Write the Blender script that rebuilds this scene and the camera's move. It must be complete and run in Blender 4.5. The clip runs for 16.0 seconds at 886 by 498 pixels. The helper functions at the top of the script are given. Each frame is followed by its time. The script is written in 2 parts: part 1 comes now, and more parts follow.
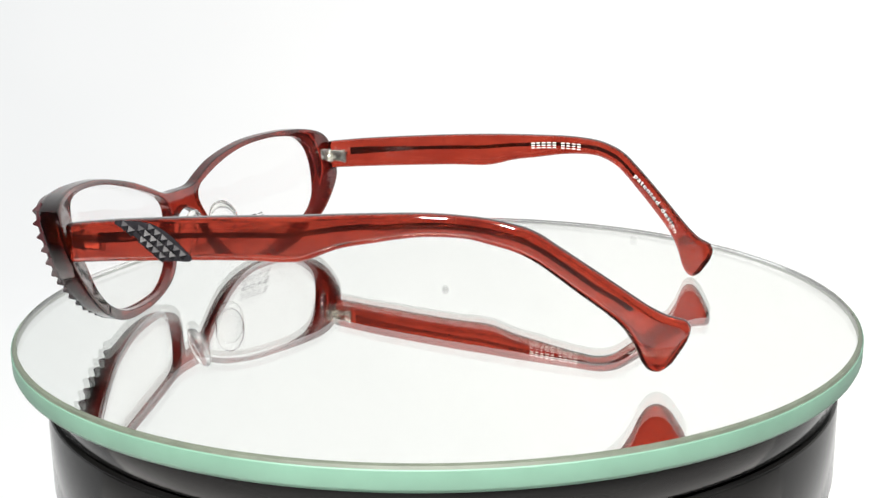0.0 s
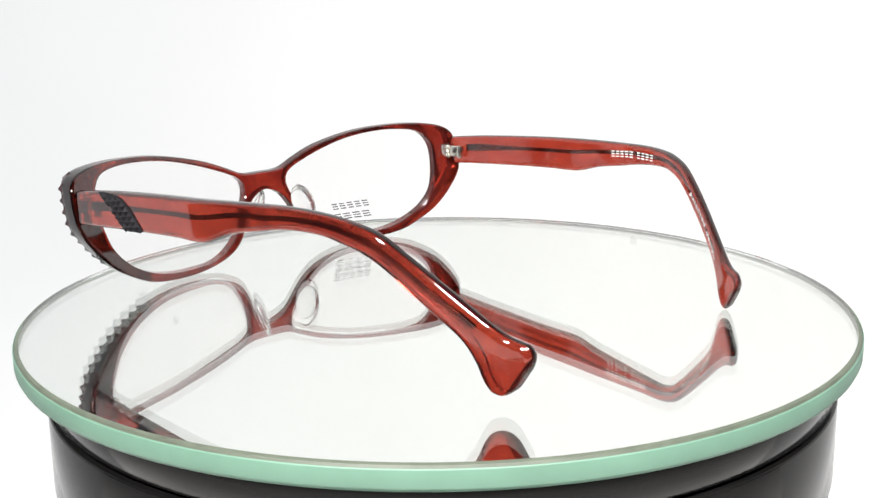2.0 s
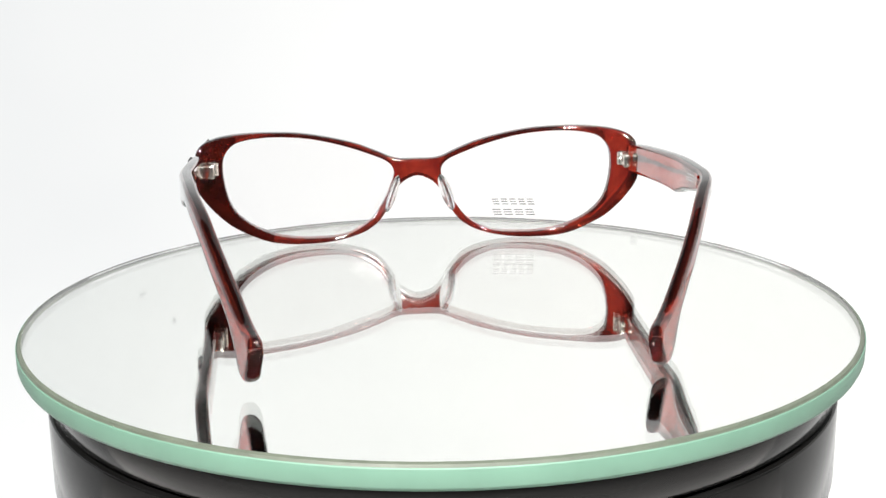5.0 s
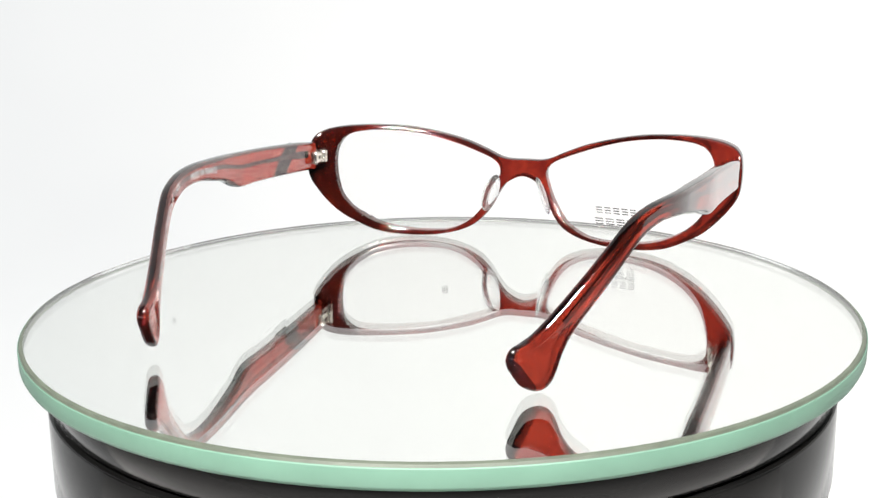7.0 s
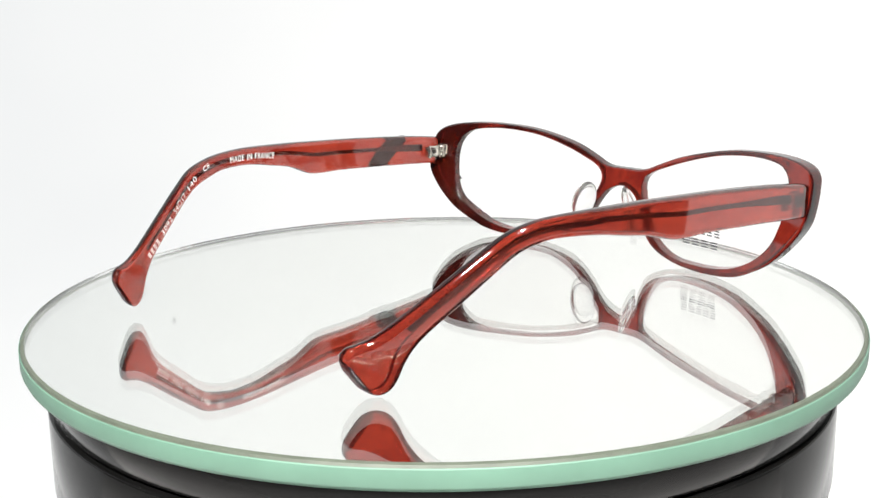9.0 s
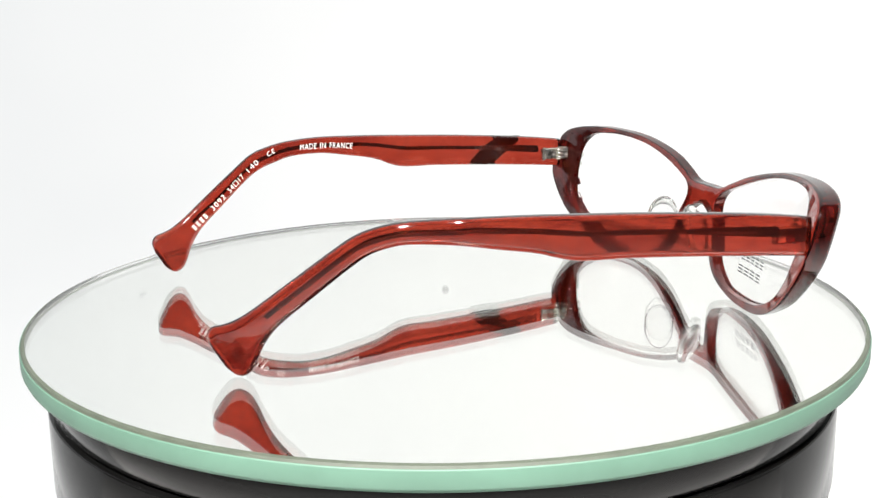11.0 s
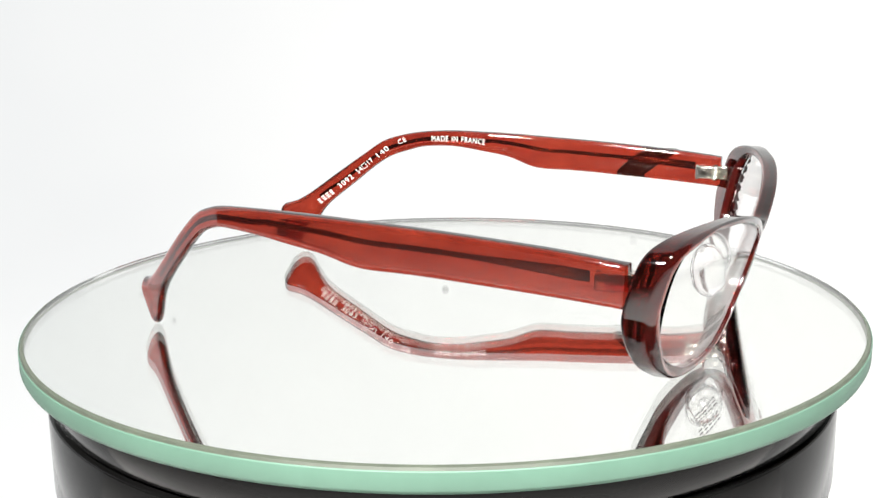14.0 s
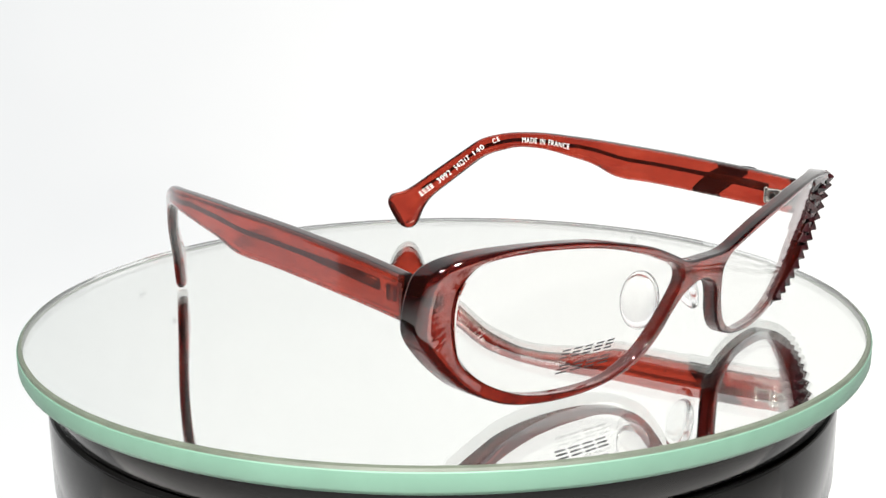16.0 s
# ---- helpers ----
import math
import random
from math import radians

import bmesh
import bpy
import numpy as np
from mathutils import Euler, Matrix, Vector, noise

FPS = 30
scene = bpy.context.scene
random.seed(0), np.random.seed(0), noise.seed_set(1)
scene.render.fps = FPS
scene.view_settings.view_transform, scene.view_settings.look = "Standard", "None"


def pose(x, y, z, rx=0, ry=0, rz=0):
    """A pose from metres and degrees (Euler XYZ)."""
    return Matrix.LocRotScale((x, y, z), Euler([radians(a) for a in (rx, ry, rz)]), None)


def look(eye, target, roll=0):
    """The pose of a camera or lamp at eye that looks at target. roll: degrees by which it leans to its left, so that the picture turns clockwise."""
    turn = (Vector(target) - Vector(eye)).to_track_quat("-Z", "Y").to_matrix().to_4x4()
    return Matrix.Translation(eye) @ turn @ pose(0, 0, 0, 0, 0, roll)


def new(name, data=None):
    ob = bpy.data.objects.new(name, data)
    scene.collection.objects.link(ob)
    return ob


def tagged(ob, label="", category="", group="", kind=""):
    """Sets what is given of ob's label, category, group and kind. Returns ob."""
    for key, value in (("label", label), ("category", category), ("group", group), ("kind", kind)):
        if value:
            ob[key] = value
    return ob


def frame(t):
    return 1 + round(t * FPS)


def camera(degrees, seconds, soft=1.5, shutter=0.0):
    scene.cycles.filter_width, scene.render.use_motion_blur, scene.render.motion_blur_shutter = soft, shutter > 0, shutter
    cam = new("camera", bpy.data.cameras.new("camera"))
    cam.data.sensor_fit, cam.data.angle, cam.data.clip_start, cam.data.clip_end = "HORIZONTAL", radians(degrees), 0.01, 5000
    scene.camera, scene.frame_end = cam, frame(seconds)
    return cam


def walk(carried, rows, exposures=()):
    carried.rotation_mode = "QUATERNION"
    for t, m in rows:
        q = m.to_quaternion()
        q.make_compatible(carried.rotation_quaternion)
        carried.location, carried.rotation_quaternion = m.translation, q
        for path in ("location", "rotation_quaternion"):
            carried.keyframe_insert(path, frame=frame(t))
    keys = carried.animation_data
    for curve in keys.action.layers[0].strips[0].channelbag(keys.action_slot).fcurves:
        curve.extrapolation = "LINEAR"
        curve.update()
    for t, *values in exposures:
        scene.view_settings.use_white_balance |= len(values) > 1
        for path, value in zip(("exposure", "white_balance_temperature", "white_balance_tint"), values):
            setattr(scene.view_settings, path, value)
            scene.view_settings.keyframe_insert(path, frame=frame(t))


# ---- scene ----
from mathutils.geometry import delaunay_2d_cdt

MM = 0.001

# camera: fixed, close in front of a small turntable
cam = camera(42.71, 16.0, soft=1.4)
PITCH, YAW = radians(13.413), radians(0.098)
EYE = Vector((0, -0.288, 0.08218))
AIM = EYE + Vector((math.sin(YAW) * math.cos(PITCH), math.cos(YAW) * math.cos(PITCH), -math.sin(PITCH)))
VIEW = look(EYE, AIM, -0.696)
walk(cam, [(0, VIEW), (16, VIEW)])

# the turn: degrees at the start and per second (clockwise from above)
TABLE_START, TURN_RATE = -11.373, -12.9076
GLASSES_START = 81.345 + TABLE_START
AXIS = Vector((0.107, -60.614, 0))  # the turntable's axis in the spectacles' own space, mm

# ---- light ----
world = bpy.data.worlds.new("world")
scene.world = world
world.use_nodes = True
world.node_tree.nodes["Background"].inputs[0].default_value = (0.9, 0.95, 1.0, 1)
world.node_tree.nodes["Background"].inputs[1].default_value = 0.06
scene.view_settings.exposure = 0.0


def area_lamp(name, eye, target, size, watts, colour=(1, 0.97, 0.93)):
    data = bpy.data.lights.new(name, "AREA")
    data.shape, data.size, data.energy, data.color = "DISK", size, watts, colour
    ob = new(name, data)
    ob.matrix_world = look(eye, target)
    return ob


area_lamp("lamp_left", (-0.17, -0.50, 0.46), (0, 0, 0), 0.08, 15.0)
area_lamp("lamp_right", (0.15, -0.45, 0.52), (0, 0, 0), 0.08, 15.0)


# ---- materials ----
def material(name):
    m = bpy.data.materials.new(name)
    m.use_nodes = True
    return m, m.node_tree.nodes, m.node_tree.links, m.node_tree.nodes["Principled BSDF"]


def noise_node(n, l, scale, detail=4.0, rough=0.55):
    co = n.new("ShaderNodeTexCoord")
    tex = n.new("ShaderNodeTexNoise")
    tex.inputs["Scale"].default_value, tex.inputs["Detail"].default_value = scale, detail
    tex.inputs["Roughness"].default_value = rough
    l.new(co.outputs["Object"], tex.inputs["Vector"])
    return tex


def ramp_node(n, l, source, a, b, lo=0.3, hi=0.7):
    r = n.new("ShaderNodeValToRGB")
    r.color_ramp.elements[0].position, r.color_ramp.elements[1].position = lo, hi
    r.color_ramp.elements[0].color, r.color_ramp.elements[1].color = (*a, 1), (*b, 1)
    l.new(source, r.inputs[0])
    return r


def bump_node(n, l, bsdf, source, strength, distance):
    b = n.new("ShaderNodeBump")
    b.inputs["Strength"].default_value, b.inputs["Distance"].default_value = strength, distance
    l.new(source, b.inputs["Height"])
    l.new(b.outputs[0], bsdf.inputs["Normal"])


def simple(name, colour, rough=0.4, metal=0.0, transmission=0.0, ior=1.45, vary=0.12, scale=400, bump=0.0):
    m, n, l, p = material(name)
    tex = noise_node(n, l, scale)
    lo, hi = [c * (1 - vary) for c in colour], [min(1, c * (1 + vary)) for c in colour]
    l.new(ramp_node(n, l, tex.outputs[0], lo, hi).outputs[0], p.inputs["Base Color"])
    wear = n.new("ShaderNodeMapRange")
    wear.inputs["To Min"].default_value, wear.inputs["To Max"].default_value = rough * 0.8, rough * 1.25
    l.new(noise_node(n, l, scale * 0.2).outputs[0], wear.inputs["Value"])
    l.new(wear.outputs[0], p.inputs["Roughness"])
    p.inputs["Metallic"].default_value, p.inputs["IOR"].default_value = metal, ior
    p.inputs["Transmission Weight"].default_value = transmission
    if bump:
        bump_node(n, l, p, noise_node(n, l, scale * 0.7, 1.5).outputs[0], bump, 0.0003)
    return m


# Darker copies of the acetate: light lost edge-on is painted into the colour.
FRONT_RIM = simple("red_acetate_painted_dark_wall", (0.026, 0.0025, 0.0025), 0.05, 0, 0.97, 1.49, 0.1, 220)
ACETATE_RIM = simple("red_acetate_painted_dark_edge", (0.02, 0.002, 0.002), 0.05, 0, 0.98, 1.49, 0.1, 220)


def acetate(name, dark, light, clear):
    """Translucent acetate: long cloudy streaks, fine specks and a faintly wavy polish."""
    m, n, l, p = material(name)
    co = n.new("ShaderNodeTexCoord")
    stretch = n.new("ShaderNodeMapping")
    stretch.inputs["Scale"].default_value = (1.6, 0.35, 1.0)
    l.new(co.outputs["Object"], stretch.inputs["Vector"])
    streak, fine = noise_node(n, l, 170, 3), noise_node(n, l, 900, 2)
    l.new(stretch.outputs[0], streak.inputs["Vector"])
    both = n.new("ShaderNodeMath")
    both.operation = "MULTIPLY_ADD"
    l.new(fine.outputs[0], both.inputs[0])
    both.inputs[1].default_value = 0.35
    l.new(streak.outputs[0], both.inputs[2])
    l.new(ramp_node(n, l, both.outputs[0], dark, light, 0.48, 0.9).outputs[0], p.inputs["Base Color"])
    wear = n.new("ShaderNodeMapRange")
    wear.inputs["To Min"].default_value, wear.inputs["To Max"].default_value = 0.03, 0.075
    l.new(noise_node(n, l, 60).outputs[0], wear.inputs["Value"])
    l.new(wear.outputs[0], p.inputs["Roughness"])
    p.inputs["IOR"].default_value = 1.5
    p.inputs["Transmission Weight"].default_value = clear
    p.inputs["Coat Weight"].default_value, p.inputs["Coat Roughness"].default_value = 0.5, 0.03
    bump_node(n, l, p, noise_node(n, l, 110, 1.5).outputs[0], 0.2, 0.0003)
    return m


ACETATE = acetate("red_acetate", (0.30, 0.027, 0.016), (0.53, 0.068, 0.035), 0.985)
ACETATE_FRONT = acetate("red_acetate_front", (0.17, 0.011, 0.008), (0.36, 0.036, 0.018), 0.965)
CORE = simple("dark_steel", (0.2, 0.18, 0.165), 0.2, 1.0, 0, 1.45, 0.3, 900)
STUD_RED = simple("maroon_stud", (0.018, 0.005, 0.006), 0.07, 0.0, 0, 1.42, 0.3, 700)
STUD = simple("gunmetal_stud", (0.008, 0.0075, 0.009), 0.4, 0.0, 0, 1.5, 0.3, 700)
STEEL = simple("hinge_steel", (0.72, 0.69, 0.62), 0.18, 1.0, 0, 1.45, 0.12, 900)
BLACK = simple("black_plastic", (0.004, 0.004, 0.004), 0.1, 0, 0, 1.4, 0.2, 60)
GROOVE = simple("matt_black", (0.004, 0.004, 0.004), 0.6, 0, 0, 1.45, 0.2, 60)
WHITE_INK = simple("white_ink", (0.78, 0.76, 0.74), 0.5, 0, 0.35, 1.45, 0.06, 3000)
DARK_INK = simple("dark_ink", (0.02, 0.02, 0.022), 0.5, 0, 0, 1.45, 0.2, 3000)
STUD.node_tree.nodes["Principled BSDF"].inputs["Specular IOR Level"].default_value = 0.11
BLACK.node_tree.nodes["Principled BSDF"].inputs["Specular IOR Level"].default_value = 0.16
PAD = simple("clear_silicone", (0.96, 0.96, 0.96), 0.06, 0, 0.975, 1.46, 0.01, 300)
PLATE = simple("clear_glass", (0.985, 0.992, 0.985), 0.0, 0, 1.0, 1.65, 0.003, 20)
CHAMFER = simple("ground_glass_chamfer", (0.10, 0.12, 0.09), 0.5, 0, 0.6, 1.4, 0.15, 160)
EDGE = simple("green_glass_edge", (0.088, 0.17, 0.127), 0.5, 0, 0.3, 1.52, 0.08, 60)
EDGE.node_tree.nodes["Principled BSDF"].inputs["Specular IOR Level"].default_value = 0.2
CHAMFER.node_tree.nodes["Principled BSDF"].inputs["Specular IOR Level"].default_value = 0.2
MIRROR = simple("mirror_coating", (0.96, 0.972, 0.953), 0.0, 1.0, 0, 1.45, 0.004, 20)
LENS = simple("clear_lens", (0.992, 0.985, 0.983), 0.0, 0, 1.0, 1.18, 0.003, 60)


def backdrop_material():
    m, n, l, p = material("white_cloth_painted_glow")
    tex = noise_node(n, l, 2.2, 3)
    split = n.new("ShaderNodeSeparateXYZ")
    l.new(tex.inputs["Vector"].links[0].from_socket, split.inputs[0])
    # painted light: the cloth dims to grey on the left, like uneven lighting
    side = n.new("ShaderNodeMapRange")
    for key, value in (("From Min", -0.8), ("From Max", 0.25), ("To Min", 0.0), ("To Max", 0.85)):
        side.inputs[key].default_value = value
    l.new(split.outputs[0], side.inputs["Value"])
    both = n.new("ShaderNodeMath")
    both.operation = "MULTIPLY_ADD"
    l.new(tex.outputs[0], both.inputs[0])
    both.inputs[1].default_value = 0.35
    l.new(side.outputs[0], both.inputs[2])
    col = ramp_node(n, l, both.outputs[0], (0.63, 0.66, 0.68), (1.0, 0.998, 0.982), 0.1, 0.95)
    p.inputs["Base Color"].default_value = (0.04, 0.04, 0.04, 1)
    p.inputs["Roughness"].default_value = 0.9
    # emission stands in for lamps on the cloth and lights the set
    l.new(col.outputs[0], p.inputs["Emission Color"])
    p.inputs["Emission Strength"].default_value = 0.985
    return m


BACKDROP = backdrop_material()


# ---- mesh helpers ----
def part(name, bm, mat, parent=None, label="", smooth=True, scale=MM, offset=None):
    """A bmesh in millimetres as one mesh object, under parent."""
    if offset is not None:
        bmesh.ops.translate(bm, verts=bm.verts, vec=-offset)
    bmesh.ops.scale(bm, verts=bm.verts, vec=(scale,) * 3)
    bmesh.ops.recalc_face_normals(bm, faces=bm.faces)
    me = bpy.data.meshes.new(name)
    bm.to_mesh(me)
    bm.free()
    for k in (mat if isinstance(mat, (list, tuple)) else [mat]):
        me.materials.append(k)
    for f in me.polygons:
        f.use_smooth = smooth
    ob = new(name, me)
    ob.parent = parent
    if label:
        tagged(ob, label)
    return ob


def crisp(ob):
    """Keeps broad faces flat and lets only the rounded edges turn."""
    ob.modifiers.new("normals", "WEIGHTED_NORMAL").weight = 80
    return ob


def curve_through(points, per, closed=True):
    """Catmull-Rom through points, per samples a span."""
    pts = [np.array(q, float) for q in points]
    n, out = len(pts), []
    for i in range(n if closed else n - 1):
        if closed:
            a, b, c, d = (pts[(i + k) % n] for k in (-1, 0, 1, 2))
        else:
            a, b, c, d = (pts[min(max(i + k, 0), n - 1)] for k in (-1, 0, 1, 2))
        for k in range(per):
            t = k / per
            out.append(0.5 * (2 * b + (c - a) * t + (2 * a - 5 * b + 4 * c - d) * t * t + (3 * b - a - 3 * c + d) * t ** 3))
    if not closed:
        out.append(pts[-1])
    return np.array(out)


def inset(loop, amount):
    """A closed 2D loop (counter-clockwise) moved inwards by amount (a number or one each)."""
    tan = np.roll(loop, -1, 0) - np.roll(loop, 1, 0)
    tan /= np.linalg.norm(tan, axis=1)[:, None]
    return loop + np.stack([-tan[:, 1], tan[:, 0]], 1) * np.reshape(amount, (-1, 1))


def inside(loop, q):
    x, y = loop[:, 0], loop[:, 1]
    x2, y2 = np.roll(x, -1), np.roll(y, -1)
    hit = ((y > q[1]) != (y2 > q[1])) & (q[0] < (x2 - x) * (q[1] - y) / (y2 - y + 1e-12) + x)
    return hit.sum() % 2 == 1


def smoothstep(a, b, x):
    t = np.clip((np.asarray(x, float) - a) / (b - a), 0, 1)
    return t * t * (3 - 2 * t)


def lathe(profile, steps, mats=None):
    """Turns (radius, z) pairs about z; mats gives each span's material slot."""
    bm = bmesh.new()
    rings = []
    for r, z in profile:
        if r == 0:
            rings.append([bm.verts.new((0, 0, z))] * steps)
        else:
            rings.append([bm.verts.new((r * math.cos(2 * math.pi * k / steps), r * math.sin(2 * math.pi * k / steps), z)) for k in range(steps)])
    for i, (a, b) in enumerate(zip(rings, rings[1:])):
        for k in range(steps):
            j = (k + 1) % steps
            vs = list(dict.fromkeys((a[k], a[j], b[j], b[k])))
            f = bm.faces.new(vs)
            f.material_index = mats[i] if mats else 0
    return bm


def rounded_box(sx, sy, sz, r, centre=(0, 0, 0), seg=2):
    bm = bmesh.new()
    bmesh.ops.create_cube(bm, size=1)
    bmesh.ops.scale(bm, verts=bm.verts, vec=(sx, sy, sz))
    bmesh.ops.bevel(bm, geom=bm.edges[:], offset=r, segments=seg, affect="EDGES", profile=0.5)
    bmesh.ops.translate(bm, verts=bm.verts, vec=centre)
    return bm


SPECK = simple("grey_dirt", (0.22, 0.22, 0.22), 0.8, 0, 0, 1.45, 0.2, 200)
SPECK.node_tree.nodes["Principled BSDF"].inputs["Alpha"].default_value = 0.5
FAINT_SPECK = simple("faint_dirt", (0.3, 0.3, 0.3), 0.8, 0, 0, 1.45, 0.2, 200)
FAINT_SPECK.node_tree.nodes["Principled BSDF"].inputs["Alpha"].default_value = 0.12
SPECKS = [((4, 867, 236), 3.6), ((-273, 820, 252), 3.0), ((-302, 816, 223), 3.0), ((199, 854, 183), 4.0)]


# ---- setting: a white cloth with painted-in glow round a dark opening, and the drum ----
def build_backdrop():
    bm = bmesh.new()
    profile = [(90, -160), (400, -160), (620, -158), (760, -130), (850, -60), (890, 40), (880, 200), (820, 420), (700, 620), (520, 780), (300, 880), (60, 920)]
    prof = curve_through(profile, 4, False)
    first, last, steps = radians(2), radians(176), 96
    rings = []
    for k in range(steps + 1):
        a = first + (last - first) * k / steps
        rings.append([bm.verts.new((r * math.cos(a), r * math.sin(a), z)) for r, z in prof])
    for a, b in zip(rings, rings[1:]):
        for k in range(len(prof) - 1):
            bm.faces.new((a[k], a[k + 1], b[k + 1], b[k]))
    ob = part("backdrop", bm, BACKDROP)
    tagged(ob, "white cloth sweep round the turntable, its lighting painted as glow", "backdrop", kind="structure")
    for at, size in SPECKS:
        bm = bmesh.new()
        bmesh.ops.create_circle(bm, cap_ends=True, radius=size, segments=14)
        turn = look(at, (0, 0, 0)).to_3x3()
        bmesh.ops.rotate(bm, verts=bm.verts, cent=(0, 0, 0), matrix=turn)
        bmesh.ops.translate(bm, verts=bm.verts, vec=at)
        part("speck", bm, SPECK if size > 3.2 and at[0] < 100 else FAINT_SPECK, ob, "small grey dirt speck")
    bm = bmesh.new()
    bmesh.ops.create_circle(bm, cap_ends=True, radius=1050, segments=64)
    geom = bmesh.ops.extrude_face_region(bm, geom=bm.faces[:])["geom"]
    bmesh.ops.translate(bm, verts=[v for v in geom if isinstance(v, bmesh.types.BMVert)], vec=(0, 0, -30))
    bmesh.ops.translate(bm, verts=bm.verts, vec=(0, 0, -162))
    tagged(part("table", bm, simple("white_table", (0.7, 0.7, 0.7), 0.6, scale=8)), "white matt table top under the turntable", "table", kind="structure")


def build_drum():
    thing = tagged(new("turntable_base"), "black glossy plastic turntable drum with grooves", "turntable")
    z = -5.3
    part("top_ring", lathe([(0, z), (98.2, z), (99.2, z - 0.5), (99.6, z - 1.4), (99.6, -14.3), (99.3, -14.55), (0, -14.55)], 160), BLACK, thing)
    part("groove", lathe([(0, -14.4), (97.6, -14.4), (97.6, -15.8), (0, -15.8)], 160), GROOVE, thing, "deep black groove")
    part("body", lathe([(0, -15.6), (99.7, -15.6), (100.0, -15.75), (100.1, -16.1), (100.2, -35.8), (99.8, -36.5), (98.9, -36.7), (98.9, -37.6), (99.5, -38.0), (99.5, -157), (98, -159.5), (0, -159.5)], 160), BLACK, thing)


def build_plate():
    thing = tagged(new("glass_turntable_plate"), "round mirrored glass plate with a pale green edge", "glass plate")
    R, T = 105.7, 5.1
    off = Vector((0.979, -0.107, 0))
    part("glass", lathe([(0, 0), (60, 0), (R - 1.0, 0), (R - 0.35, -0.25), (R, -0.8), (R, -T + 0.6), (R - 0.6, -T), (60, -T), (0, -T)], 256, [0, 0, 1, 1, 0, 0, 2, 2]), [PLATE, CHAMFER, MIRROR], thing, smooth=False, offset=off)
    part("edge_band", lathe([(R + 0.06, -0.75), (R + 0.22, -0.82), (R + 0.3, -1.1), (R + 0.3, -T + 0.7), (R - 0.1, -T - 0.15), (R + 0.02, -T + 0.55), (R + 0.06, -0.75)], 256), EDGE, thing, "pale green ground glass edge", offset=off)
    # Unseen ring added so no reflected light brightens the drum under the overhang.
    part("backing", lathe([(97, -T - 0.05), (R - 0.9, -T - 0.05), (R - 0.9, -T - 0.17), (97, -T - 0.17), (97, -T - 0.05)], 256), GROOVE, thing, "added black ring under the plate, keeping the drum top dark", offset=off)
    return thing


# ---- the spectacles ----
FRONT_Y, BOW, TILT = 17.6, 10.5, 0.28
OUTER = [(0, 25.3), (-7, 25.6), (-13, 28), (-20, 30.7), (-29, 33), (-38, 34.6), (-47, 35.3), (-55, 35.4), (-62, 34.9), (-66.6, 33.6), (-68.8, 31.6), (-69.5, 29), (-69.7, 25), (-69.4, 21.2), (-68.6, 18.8), (-66.8, 16.0), (-63.4, 11.9), (-58.8, 7.7), (-53.2, 4.4), (-47.1, 1.8), (-39, 0.5), (-29, 0.5), (-20, 2.2), (-14, 5.2), (-10, 10), (-7.7, 14.5), (-5, 18)]
HOLE = [(7.7, 21.5), (9, 17), (11.5, 12), (16, 6.3), (23, 2.7), (31, 2.0), (40, 2.6), (47.2, 4.5), (53.8, 8.2), (58.4, 13.1), (60.5, 18.7), (61.4, 25), (60.6, 29.6), (57.2, 32.8), (50, 33.8), (42, 33.6), (33, 32.4), (24, 30.1), (16, 27.4), (9.8, 24.7)]


def mid_y(x, z):
    x = np.asarray(x, float)
    return FRONT_Y - BOW * np.abs(x / 60) ** 2.2 + TILT * (np.asarray(z) - 20)


def back_depth(x):
    return 1.9 + 0.9 * smoothstep(50, 66, np.abs(x))


def front_depth(x):
    """At the outer edge: the ends rise to a ridge."""
    return 1.8 + 1.9 * smoothstep(46, 68, np.abs(x))


def hole_depth(x):
    """At the lens openings: the rims thin out sideways."""
    return 1.8 - 1.4 * smoothstep(44, 60, np.abs(x))


def outer_loop(per=6):
    full = OUTER + [(0, 20)] + [(-x, z) for x, z in OUTER[:0:-1]]
    return curve_through(full, per)


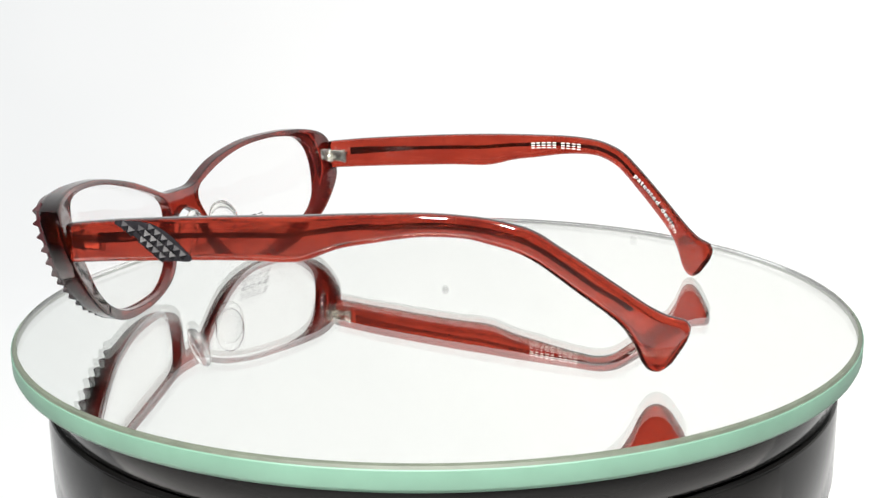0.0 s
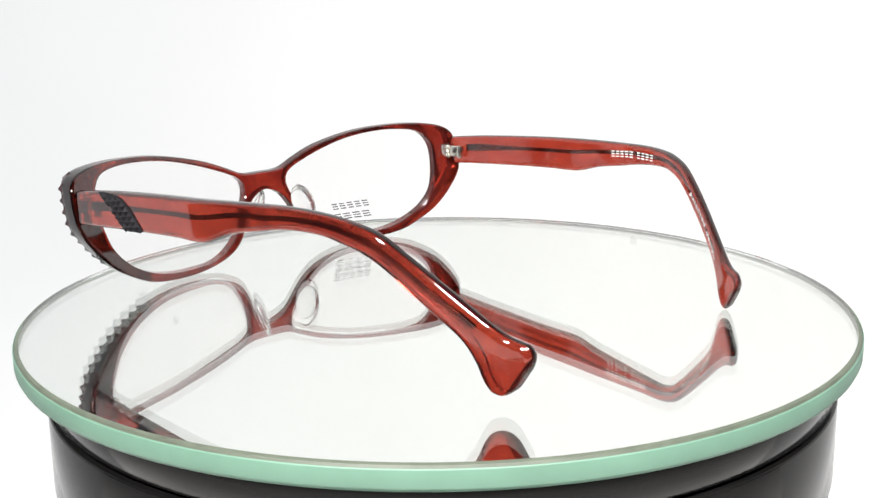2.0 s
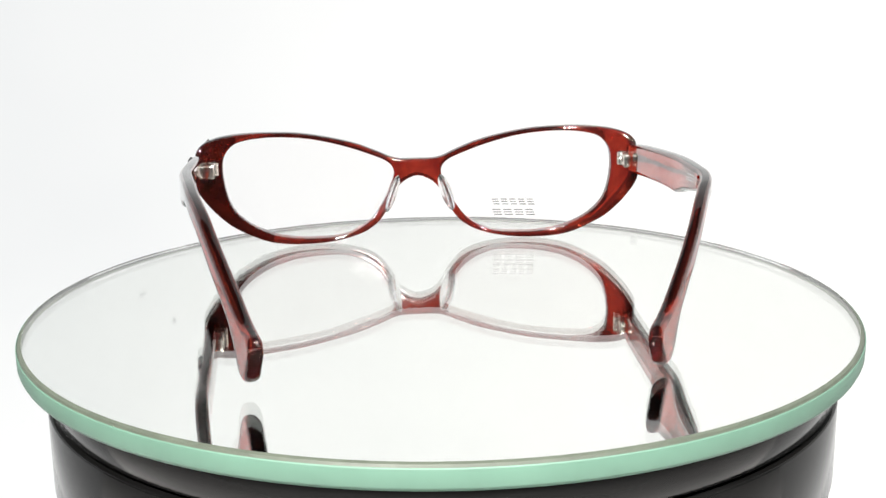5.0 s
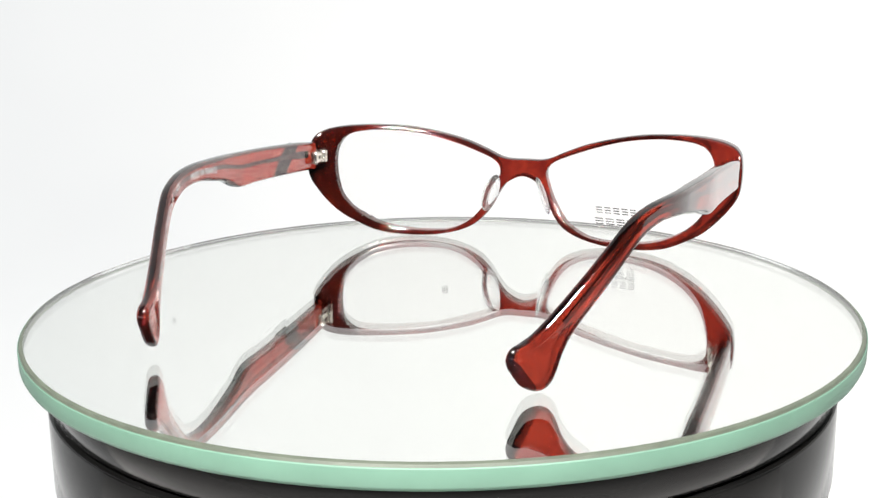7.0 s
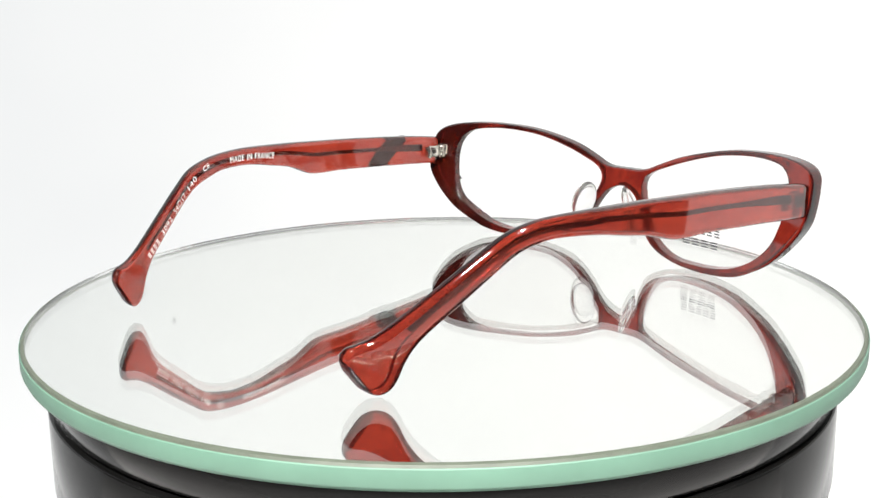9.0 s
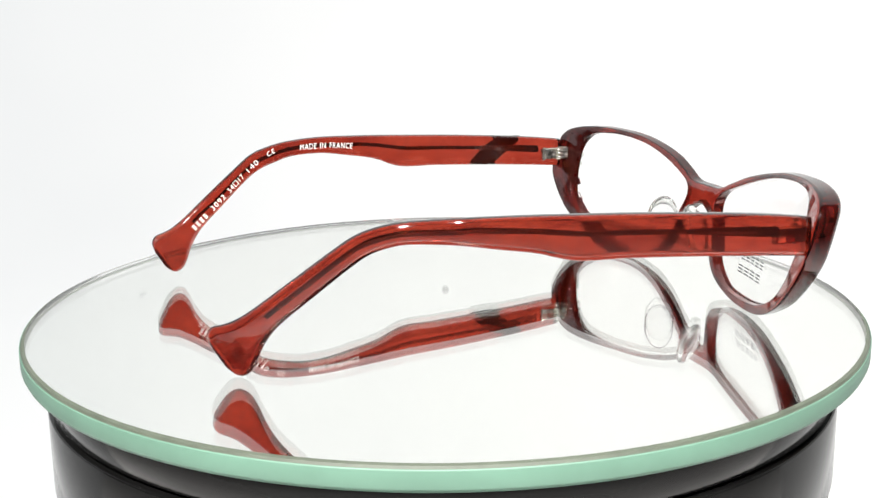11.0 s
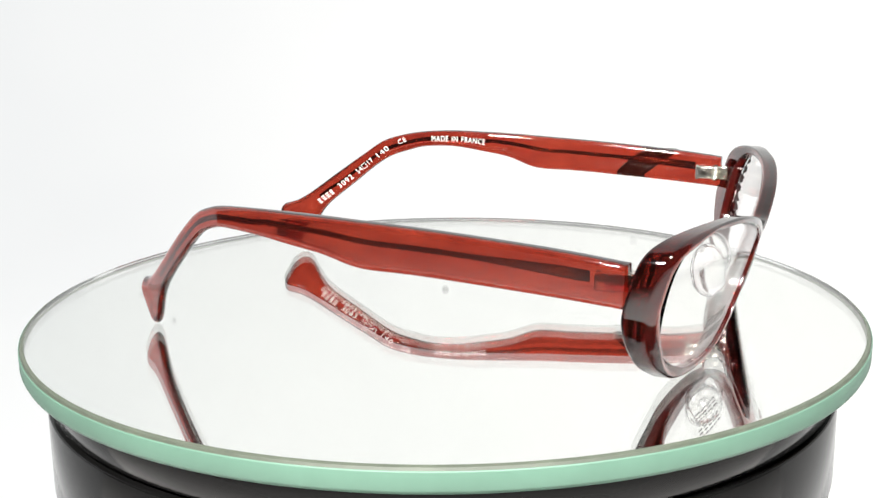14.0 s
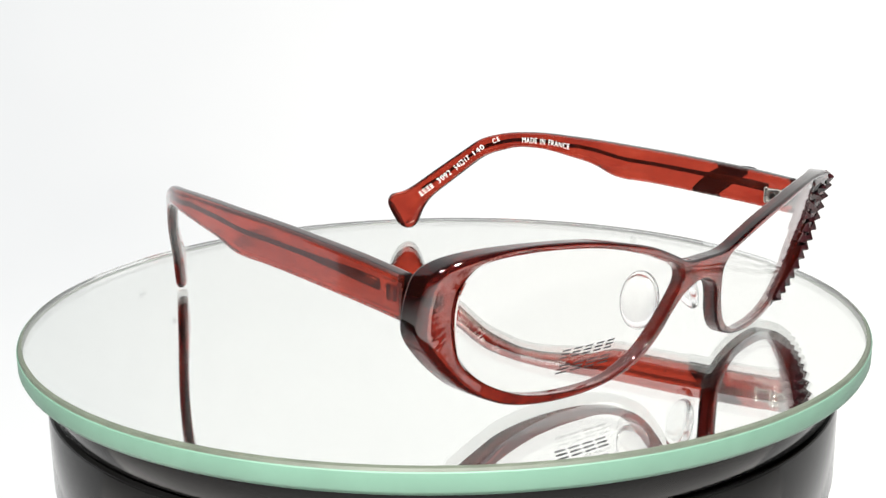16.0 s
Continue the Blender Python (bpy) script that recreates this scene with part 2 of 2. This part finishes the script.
def build_front(parent):
    outer = outer_loop()
    right = curve_through(HOLE, 6)
    left = np.stack([-right[::-1, 0], right[::-1, 1]], 1)
    bm = bmesh.new()

    def ring(loop, face, back, rise):
        x = loop[:, 0]
        y = mid_y(x, loop[:, 1]) + (back - back_depth(x) if face < 0 else rise(x) - back)
        return [bm.verts.new((x, yy, z)) for (x, z), yy in zip(loop, y)]

    def wall(rings, deep):
        for i, (a, b) in enumerate(zip(rings, rings[1:])):
            for k in range(len(a)):
                j = (k + 1) % len(a)
                f = bm.faces.new((a[k], a[j], b[j], b[k]))
                # the outer wall gets the copy with darkness painted in
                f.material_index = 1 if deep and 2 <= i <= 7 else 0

    ends = smoothstep(52, 65, np.abs(outer[:, 0]))
    turn = [radians(a) for a in (90, 67.5, 45, 22.5, 0)]
    loops = [[], [], []]
    for face, base, more in ((-1, 0.65, 0.5), (1, 0.75, 1.0)):
        for t in (turn if face < 0 else turn[::-1]):
            r = base + more * ends
            loops[0].append((inset(outer, r * (1 - math.cos(t))), face, r * (1 - math.sin(t)), front_depth))
            d = 0.42
            loops[1].append((inset(right, -d * (1 - math.cos(t))), face, d * (1 - math.sin(t)), hole_depth))
            loops[2].append((inset(left, -d * (1 - math.cos(t))), face, d * (1 - math.sin(t)), hole_depth))
    rings = [[ring(*q) for q in ls] for ls in loops]
    for i, r in enumerate(rings):
        wall(r, i == 0)
    for end in (0, -1):
        flat = [ls[end][0] for ls in loops]
        verts = [v for r in rings for v in r[end]]
        pts = [Vector(q) for f in flat for q in f]
        edges, base = [], 0
        for f in flat:
            edges += [(base + k, base + (k + 1) % len(f)) for k in range(len(f))]
            base += len(f)
        _, _, faces, origin, _, _ = delaunay_2d_cdt(pts, edges, [], 0, 1e-6)
        for f in faces:
            ids = [origin[k][0] for k in f if origin[k]]
            if len(ids) < 3:
                continue
            c = sum((pts[k] for k in ids), Vector((0, 0))) / 3
            if inside(flat[0], c) and not inside(flat[1], c) and not inside(flat[2], c):
                bm.faces.new([verts[k] for k in ids])
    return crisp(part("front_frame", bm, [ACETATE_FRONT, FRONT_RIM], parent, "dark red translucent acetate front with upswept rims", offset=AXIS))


def build_lens(parent, side):
    loop = inset(curve_through(HOLE, 6), -0.6)
    if side < 0:
        loop = np.stack([-loop[::-1, 0], loop[::-1, 1]], 1)
    bm = bmesh.new()
    layers = []
    centre = loop.mean(0)
    for dy in (1.2, -0.1):
        rings = []
        for s in (1.0, 0.66, 0.33):
            q = centre + (loop - centre) * s
            rings.append([bm.verts.new((x, mid_y(x, z) + dy, z)) for x, z in q])
        hub = bm.verts.new((centre[0], mid_y(*centre) + dy, centre[1]))
        n = len(loop)
        for a, b in zip(rings, rings[1:]):
            for k in range(n):
                bm.faces.new((a[k], a[(k + 1) % n], b[(k + 1) % n], b[k]))
        for k in range(n):
            bm.faces.new((rings[-1][k], rings[-1][(k + 1) % n], hub))
        layers.append(rings[0])
    a, b = layers
    for k in range(len(a)):
        f = bm.faces.new((a[k], a[(k + 1) % len(a)], b[(k + 1) % len(a)], b[k]))
        for e in f.edges:
            if (e.verts[0] in a) == (e.verts[1] in a):
                e.smooth = False
    ob = part("lens", bm, LENS, parent, "clear demonstration lens", offset=AXIS)
    ob.visible_shadow = False
    return ob


# temple stations: top (y, z), bottom (y, z), from the hinge to the tip
TOP = [(2.2, 30.6), (-12, 32.2), (-31, 33.7), (-42, 34.4), (-50, 34.8), (-60, 35.2), (-69, 35.4), (-79, 35.5), (-87, 35.1), (-92, 34.2), (-97, 32.2), (-102.2, 28.2), (-109.6, 21.7), (-116.7, 15.3), (-120.5, 12.4), (-122.8, 11.3), (-124.9, 10.6), (-125.9, 8.8), (-125.3, 6.2)]
LOW = [(2.2, 21.7), (-12, 22.9), (-31, 24.2), (-42, 24.8), (-53, 25.2), (-61.5, 27.3), (-69, 28.5), (-78.5, 30.0), (-87, 30.4), (-91.1, 29.7), (-94.9, 28.1), (-98.5, 25.3), (-105.1, 19.1), (-112.0, 12.2), (-115.0, 7.5), (-116.7, 3.2), (-118.2, 0.9), (-120.3, 0.3), (-122.5, 1.8)]
LINE_RIGHT = [(4, 67.4), (0, 67.3), (-54, 66.2), (-67, 64.9), (-83, 63.4), (-101, 55.2), (-114, 46.8), (-120, 42.4), (-128, 36.5)]
LINE_LEFT = [(4, -67.4), (0, -67.3), (-54, -65), (-69, -62.7), (-85, -60.2), (-95, -58), (-106, -54), (-118, -48.5), (-133, -42.5)]


def centre_x(side, y):
    tab = np.array((LINE_RIGHT if side > 0 else LINE_LEFT)[::-1])
    return float(sum(np.interp(y + d, tab[:, 0], tab[:, 1]) for d in (-6, -3, 0, 3, 6)) / 5)


def half_width(y):
    return 1.85 - 0.3 * float(smoothstep(60, 95, -y)) + 0.12 * float(smoothstep(108, 119, -y))


def shift(side, q, upper):
    """The left temple is bent a little later and ends a little higher."""
    y, z = q
    if side > 0:
        return np.array((y, z))
    k, tip = float(smoothstep(84, 101, -y)), min(max((-y - 102) / 21, 0), 1)
    rise = 0.8 * smoothstep(45, 85, -y) if upper else 1.3 * smoothstep(52, 66, -y) * (1 - smoothstep(82, 94, -y)) + 0.4 * k
    return np.array((y - 4 * k - 1.2 * tip, z + float(rise) + 1.9 * tip))


def build_temple(parent, side):
    thing = new("temple")
    thing.parent = parent
    tagged(thing, "red translucent acetate temple with a flared tip")
    top = curve_through([shift(side, q, True) for q in TOP], 5, False)
    low = curve_through([shift(side, q, False) for q in LOW], 5, False)
    bm = bmesh.new()
    rings = []
    n = len(top)
    for i, (a, b) in enumerate(zip(top, low)):
        rest = n - 1 - i
        thin = 1.0 if rest > 6 else 0.4 + 0.6 * math.sqrt(1 - (1 - rest / 6.5) ** 2)
        ym = (a[0] + b[0]) / 2
        w, h = half_width(ym) * thin, np.linalg.norm(a - b) / 2
        mid, up = (a + b) / 2, (a - b) / (2 * h)
        tip = float(smoothstep(104, 117, -ym))
        r = min(1.2 + 0.7 * tip, w * (0.8 + 0.17 * tip), h * 0.5)
        ring = []
        for cx, cz, a0 in ((1, 1, 0), (-1, 1, 90), (-1, -1, 180), (1, -1, 270)):
            for k in range(5):
                t = radians(a0 + 22.5 * k)
                dx, dz = cx * (w - r) + r * math.cos(t), cz * (h - r) + r * math.sin(t)
                y, z = mid + up * dz
                ring.append(bm.verts.new((centre_x(side, y) + dx, y, z)))
        rings.append(ring)
    for i, (a, b) in enumerate(zip(rings, rings[1:])):
        for k in range(20):
            f = bm.faces.new((a[k], a[(k + 1) % 20], b[(k + 1) % 20], b[k]))
            # narrow edges and tip end use the acetate copy with painted-in shade
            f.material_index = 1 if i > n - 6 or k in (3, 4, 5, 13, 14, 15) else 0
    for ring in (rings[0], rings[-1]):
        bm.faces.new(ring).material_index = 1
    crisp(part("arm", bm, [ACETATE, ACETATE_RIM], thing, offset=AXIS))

    # the dark reinforcing wire inside
    bm = bmesh.new()
    rings = []
    for i in range(3, n - 24, 2):
        a, b = top[i], low[i]
        h = np.linalg.norm(a - b) / 2
        mid, up = a + (b - a) * (0.42 if h > 3 else 0.5), (a - b) / (2 * h)
        blade = float(smoothstep(-24, -15, mid[0]))
        hh = (0.62 if i < 50 else 0.5) + 0.6 * blade
        ring = []
        for k in range(8):
            t = radians(45 * k + 22.5)
            y, z = mid + up * hh * math.sin(t)
            ring.append(bm.verts.new((centre_x(side, y) + 0.5 * math.cos(t), y, z)))
        rings.append(ring)
    for a, b in zip(rings, rings[1:]):
        for k in range(8):
            bm.faces.new((a[k], a[(k + 1) % 8], b[(k + 1) % 8], b[k]))
    bm.faces.new(rings[0])
    bm.faces.new(rings[-1])
    part("core_wire", bm, CORE, thing, "dark steel reinforcing wire inside, flattened near the hinge", offset=AXIS)
    return thing


def build_hinge(parent, side):
    x, y, z = side * 64.2, 0.6, 26.3
    ob = part("hinge", rounded_box(2.2, 6.5, 3.6, 0.5, (x + side * 0.1, y - 2.2, z)), STEEL, parent, "polished steel hinge", offset=AXIS)
    for k in (-1.25, 0, 1.25):
        bm = bmesh.new()
        bmesh.ops.create_cone(bm, cap_ends=True, segments=16, radius1=1.25, radius2=1.25, depth=1.1)
        bmesh.ops.translate(bm, verts=bm.verts, vec=(x - side * 0.7, y + 0.4, z + k * 1.05))
        part("knuckle", bm, STEEL, ob, offset=AXIS)
    part("slot", rounded_box(0.5, 1.7, 1.3, 0.2, (x - side * 0.85, y - 2.9, z)), CORE, ob, "dark square slot", offset=AXIS)
    part("barrel", rounded_box(1.1, 1.0, 4.2, 0.3, (x - side * 0.5, y - 4.8, z)), STEEL, ob, offset=AXIS)
    bm = bmesh.new()
    bmesh.ops.create_cone(bm, cap_ends=True, segments=12, radius1=0.55, radius2=0.55, depth=4.6)
    bmesh.ops.translate(bm, verts=bm.verts, vec=(x - side * 0.7, y + 0.4, z))
    part("screw", bm, CORE, ob, "dark hinge screw", offset=AXIS)
    part("leaf", rounded_box(2.2, 2.6, 3.8, 0.4, (x + side * 0.2, y + 2.6, z)), STEEL, ob, offset=AXIS)


def build_pad(parent, side):
    """A clear oval nose pad, standing out behind the rim."""
    bm = bmesh.new()
    bmesh.ops.create_uvsphere(bm, u_segments=28, v_segments=14, radius=1)
    bmesh.ops.scale(bm, verts=bm.verts, vec=(1.15, 4.3, 6.3))
    turn = Matrix.Rotation(radians(side * 18), 3, "Z") @ Matrix.Rotation(radians(side * -18), 3, "Y")
    bmesh.ops.rotate(bm, verts=bm.verts, cent=(0, 0, 0), matrix=turn)
    bmesh.ops.translate(bm, verts=bm.verts, vec=(side * 8.6, 9.0, 15.5))
    part("nose_pad", bm, PAD, parent, "clear plastic nose pad", offset=AXIS)


def pyramid(size, height, mat):
    """A cut-off pyramid on a square foot, as a mesh in metres."""
    bm = bmesh.new()
    low = [bm.verts.new((x * size / 2, y * size / 2, -0.25)) for x, y in ((-1, -1), (1, -1), (1, 1), (-1, 1))]
    waist = [bm.verts.new((x * size / 2, y * size / 2, 0.0)) for x, y in ((-1, -1), (1, -1), (1, 1), (-1, 1))]
    top = [bm.verts.new((x * size * 0.05, y * size * 0.05, height)) for x, y in ((-1, -1), (1, -1), (1, 1), (-1, 1))]
    for a, b in ((low, waist), (waist, top)):
        for k in range(4):
            bm.faces.new((a[k], a[(k + 1) % 4], b[(k + 1) % 4], b[k]))
    bm.faces.new(top)
    bm.faces.new(low[::-1])
    bmesh.ops.recalc_face_normals(bm, faces=bm.faces)
    bmesh.ops.scale(bm, verts=bm.verts, vec=(MM,) * 3)
    me = bpy.data.meshes.new("stud")
    bm.to_mesh(me)
    bm.free()
    me.materials.append(mat)
    return me


def place_stud(mesh, parent, at, normal, along):
    z = Vector(normal).normalized()
    x = Vector(along)
    x = (x - z * x.dot(z)).normalized()
    ob = new("stud", mesh)
    ob.parent = parent
    lean = Euler([random.uniform(-0.09, 0.09) for _ in range(3)]).to_matrix()
    turn = (Matrix((x, z.cross(x), z)).transposed() @ lean).to_4x4()
    ob.matrix_local = Matrix.Translation((Vector(at) - AXIS) * MM) @ turn
    return ob


def face_y(q, depth):
    """The front face's y at a point of the left end, depth mm in from the outer edge."""
    k = min(depth / 8, 1)
    return float(mid_y(*q) + front_depth(q[0]) * (1 - k) + hole_depth(q[0]) * k)


def stud_backing(front):
    """The dark inset plate that the studs stand on."""
    right = curve_through(HOLE, 6)
    hole = inset(np.stack([-right[::-1, 0], right[::-1, 1]], 1), -0.5)
    loop = outer_loop(6)
    bm = bmesh.new()
    rows = []
    for o, i in zip(loop, inset(loop, 1.0)):
        if not (o[0] < -47 and 0.9 < o[1] < 35.3) or (o[0] > -57 and o[1] > 25):
            continue
        way = i - o
        m = 0.6
        while m < 7.8 and not inside(hole, o + way * (m + 0.5)):
            m += 0.05
        row = []
        for lift in (0.12, -0.9):
            for k in range(5):
                d = 0.3 + (m - 0.3) * k / 4
                q = o + way * d
                row.append(bm.verts.new((q[0], face_y(q, d * 8 / max(m, 1.5)) + lift, q[1])))
        rows.append(row)
    for a, b in zip(rows, rows[1:]):
        for base in (0, 5):
            for k in range(4):
                bm.faces.new((a[base + k], a[base + k + 1], b[base + k + 1], b[base + k]))
        for k in (0, 4):
            bm.faces.new((a[k], a[k + 5], b[k + 5], b[k]))
    for row in (rows[0], rows[-1]):
        bm.faces.new(row[:5] + row[:4:-1])
    part("stud_plate", bm, STUD_RED, front, "dark maroon plate under the studs", offset=AXIS)


def stud_front(front):
    """Rows of studs down the outer end of the left rim."""
    mesh = pyramid(2.75, 1.7, STUD_RED)
    loop = outer_loop(24)
    right = curve_through(HOLE, 6)
    hole = inset(np.stack([-right[::-1, 0], right[::-1, 1]], 1), -1.3)
    for row, (depth, drop, lean, start, stop) in enumerate(((1.3, 0.1, 0.6, 33.6, 1.4), (3.95, 0.0, 0.2, 33.0, 4.0), (6.5, 0.0, 0.0, 31.5, 15.5))):
        ring = inset(loop, depth)
        keep = [q for q, o in zip(ring, loop) if o[0] < -46 and stop < o[1] < start and not (o[0] > -60 and o[1] > 25)]
        last = None
        keep = [q for q in keep if not inside(hole, q)]
        for i, q in enumerate(keep):
            if last is not None and np.linalg.norm(q - last) < 2.78:
                continue
            last = q
            a, b = keep[max(i - 3, 0)], keep[min(i + 3, len(keep) - 1)]
            along = Vector((b[0] - a[0], 0, b[1] - a[1])).normalized()
            out = Vector((0, 1, 0)).cross(along)
            out = out if out.x < 0 else -out
            y = face_y(q, depth) - drop
            place_stud(mesh, front, (q[0], y, q[1]), Vector((-0.25, 1, TILT * -1)) + out * lean, along)


def face_x(side, y, outward, gap):
    return centre_x(side, y) + side * outward * (half_width(y) + gap)


def stud_temple(temple):
    """The slanted studded inlay on the outside of the left temple."""
    outline = curve_through([(-10.6, 31.7), (-15, 32.0), (-19.5, 31.6), (-23, 30.0), (-26, 27.5), (-28.6, 24.5), (-25, 24.15), (-21.8, 24.1), (-18.2, 26.6), (-14.5, 29.6)][::-1], 5)
    bm = bmesh.new()
    rings = [[bm.verts.new((face_x(-1, y, 1, g), y, z)) for y, z in loop] for g, loop in ((-0.7, outline), (0.02, outline), (0.12, inset(outline, 0.2)))]
    for a, b in zip(rings, rings[1:]):
        for k in range(len(a)):
            bm.faces.new((a[k], a[(k + 1) % len(a)], b[(k + 1) % len(a)], b[k]))
    bm.faces.new(rings[0])
    bm.faces.new(rings[-1])
    part("inlay", bm, STUD, temple, "black pyramid-studded inlay", smooth=False, offset=AXIS)
    mesh = pyramid(1.75, 0.8, STUD)
    way = np.array((-0.80, -0.60))
    side_way = np.array((-0.60, 0.80))
    centre = np.array((-19.6, 28.2))
    for i in range(-8, 9):
        for j in range(-4, 5):
            q = centre + way * 1.8 * i + side_way * 1.8 * j
            if q[1] < 31.4 and all(inside(outline, q + d) for d in (way * 0.15, -way * 0.15, side_way * 0.15, -side_way * 0.15)):
                place_stud(mesh, temple, (face_x(-1, q[0], 1, 0.12), q[0], q[1]), (-1, 0.04, 0), (0, way[0], way[1]))


def letters(text, height):
    """The outlines of a line of text as a flat mesh's vertices and faces, its left end at 0, and its width."""
    cu = bpy.data.curves.new("text", "FONT")
    cu.body, cu.size, cu.resolution_u, cu.offset = text, 1.0, 3, -0.008
    cu.space_character, cu.space_word = 1.15, 1.35
    ob = new("text", cu)
    me = bpy.data.meshes.new_from_object(ob.evaluated_get(bpy.context.evaluated_depsgraph_get()))
    co = np.array([v.co[:2] for v in me.vertices])
    faces = [tuple(f.vertices) for f in me.polygons]
    bpy.data.objects.remove(ob)
    co[:, 0] -= co[:, 0].min()
    return co * height / 0.7, faces


def bars(count, gaps, height, stroke, wide=0.62):
    """Three plain level strokes in place of the letters of a name."""
    co, faces, x = [], [], 0.0

    def stroke_box(x0, z0, x1, z1):
        base = len(co)
        co.extend([(x + x0, z0), (x + x1, z0), (x + x1, z1), (x + x0, z1)])
        faces.append((base, base + 1, base + 2, base + 3))

    w = height * wide
    for k in range(count):
        for z in (0, (height - stroke) / 2, height - stroke):
            stroke_box(0, z, w, z + stroke)
        x += w + height * (0.9 if k + 1 in gaps else 0.36)
    return np.array(co), faces


def write_on_temple(temple, side, shape, path, label):
    """Lays flat shapes on the inner face along a path of (y, z), stretched to fill it."""
    co, faces = shape
    line = curve_through(path, 8, False)
    step = np.linalg.norm(np.diff(line, axis=0), axis=1)
    s = np.concatenate([[0], np.cumsum(step)])
    k = s[-1] / co[:, 0].max()
    bm = bmesh.new()
    vs = []
    for u, v in co:
        d = u * k
        base = np.array([np.interp(d, s, line[:, 0]), np.interp(d, s, line[:, 1])])
        ahead = np.array([np.interp(d + 0.8, s, line[:, 0]), np.interp(d + 0.8, s, line[:, 1])])
        behind = np.array([np.interp(d - 0.8, s, line[:, 0]), np.interp(d - 0.8, s, line[:, 1])])
        t = ahead - behind
        t /= np.linalg.norm(t)
        up = np.array((-t[1], t[0])) if side < 0 else np.array((t[1], -t[0]))
        y, z = base + up * v
        vs.append(bm.verts.new((face_x(side, y, -1, 0.04), y, z)))
    for f in faces:
        try:
            bm.faces.new([vs[i] for i in f])
        except ValueError:
            pass
    part("writing", bm, WHITE_INK, temple, label, smooth=False, offset=AXIS)


def mark_lens(lens):
    """The dark two-line mark printed on the right lens, as plain bars."""
    bm = bmesh.new()
    for count, z0 in ((5, 9.9), (4, 6.6)):
        co, faces = bars(count, (), 1.9, 0.37, 0.9 if count == 5 else 1.2)
        co[:, 0] *= 13.2 / co[:, 0].max()
        vs = []
        for u, v in co:
            x, z = 37.4 - u + 0.3 * (1.9 - v), z0 + v
            vs.append(bm.verts.new((x, mid_y(x, z) + 1.23, z)))
        for f in faces:
            bm.faces.new([vs[i] for i in f])
    part("printed_mark", bm, DARK_INK, lens, "thin dark printed mark", smooth=False, offset=AXIS)


def build_glasses():
    thing = tagged(new("eyeglasses"), "red translucent acetate eyeglasses with dark pyramid studs", "eyeglasses")
    front = build_front(thing)
    stud_backing(front)
    stud_front(front)
    for side in (1, -1):
        lens = build_lens(thing, side)
        temple = build_temple(thing, side)
        build_hinge(thing, side)
        build_pad(thing, side)
        if side > 0:
            mark_lens(lens)
            write_on_temple(temple, 1, bars(9, (5,), 1.75, 0.27), [(-67.6, 31.3), (-75, 31.8), (-83.3, 31.7)], "white printed name as plain bars")
            write_on_temple(temple, 1, letters("patented design", 1.45), [(-101.0, 25.7), (-107.0, 20.4), (-112.6, 14.3), (-114.2, 11.6)], "white printed words")
        else:
            stud_temple(temple)
            write_on_temple(temple, -1, letters("MADE IN FRANCE", 1.75), [(-85.4, 32.9), (-77, 32.9), (-68.9, 32.1)], "white printed words")
            write_on_temple(temple, -1, letters("CE", 1.4), [(-95.5, 31.9), (-93.2, 32.95)], "white printed letters")
            write_on_temple(temple, -1, letters("140", 1.6), [(-101.6, 27.8), (-98.4, 30.3)], "white printed number")
            write_on_temple(temple, -1, letters("54\u25a117", 1.6), [(-107.6, 22.7), (-103.1, 26.6)], "white printed numbers")
            write_on_temple(temple, -1, letters("3092", 1.6), [(-113.0, 18.2), (-109.0, 21.5)], "white printed number")
            write_on_temple(temple, -1, bars(4, (), 1.5, 0.27), [(-118.8, 13.5), (-114.7, 16.8)], "white printed name as plain bars")
    return thing


build_backdrop()
build_drum()
plate = build_plate()
glasses = build_glasses()


# ---- what moves ----
def motions():
    times = [0.5 * k for k in range(33)]
    walk(plate, [(t, pose(-0.00018, 0, 0, 0, 0, TABLE_START + TURN_RATE * t)) for t in times])
    walk(glasses, [(t, pose(0, 0, 0, 0, 0, GLASSES_START + TURN_RATE * t)) for t in times])


motions()
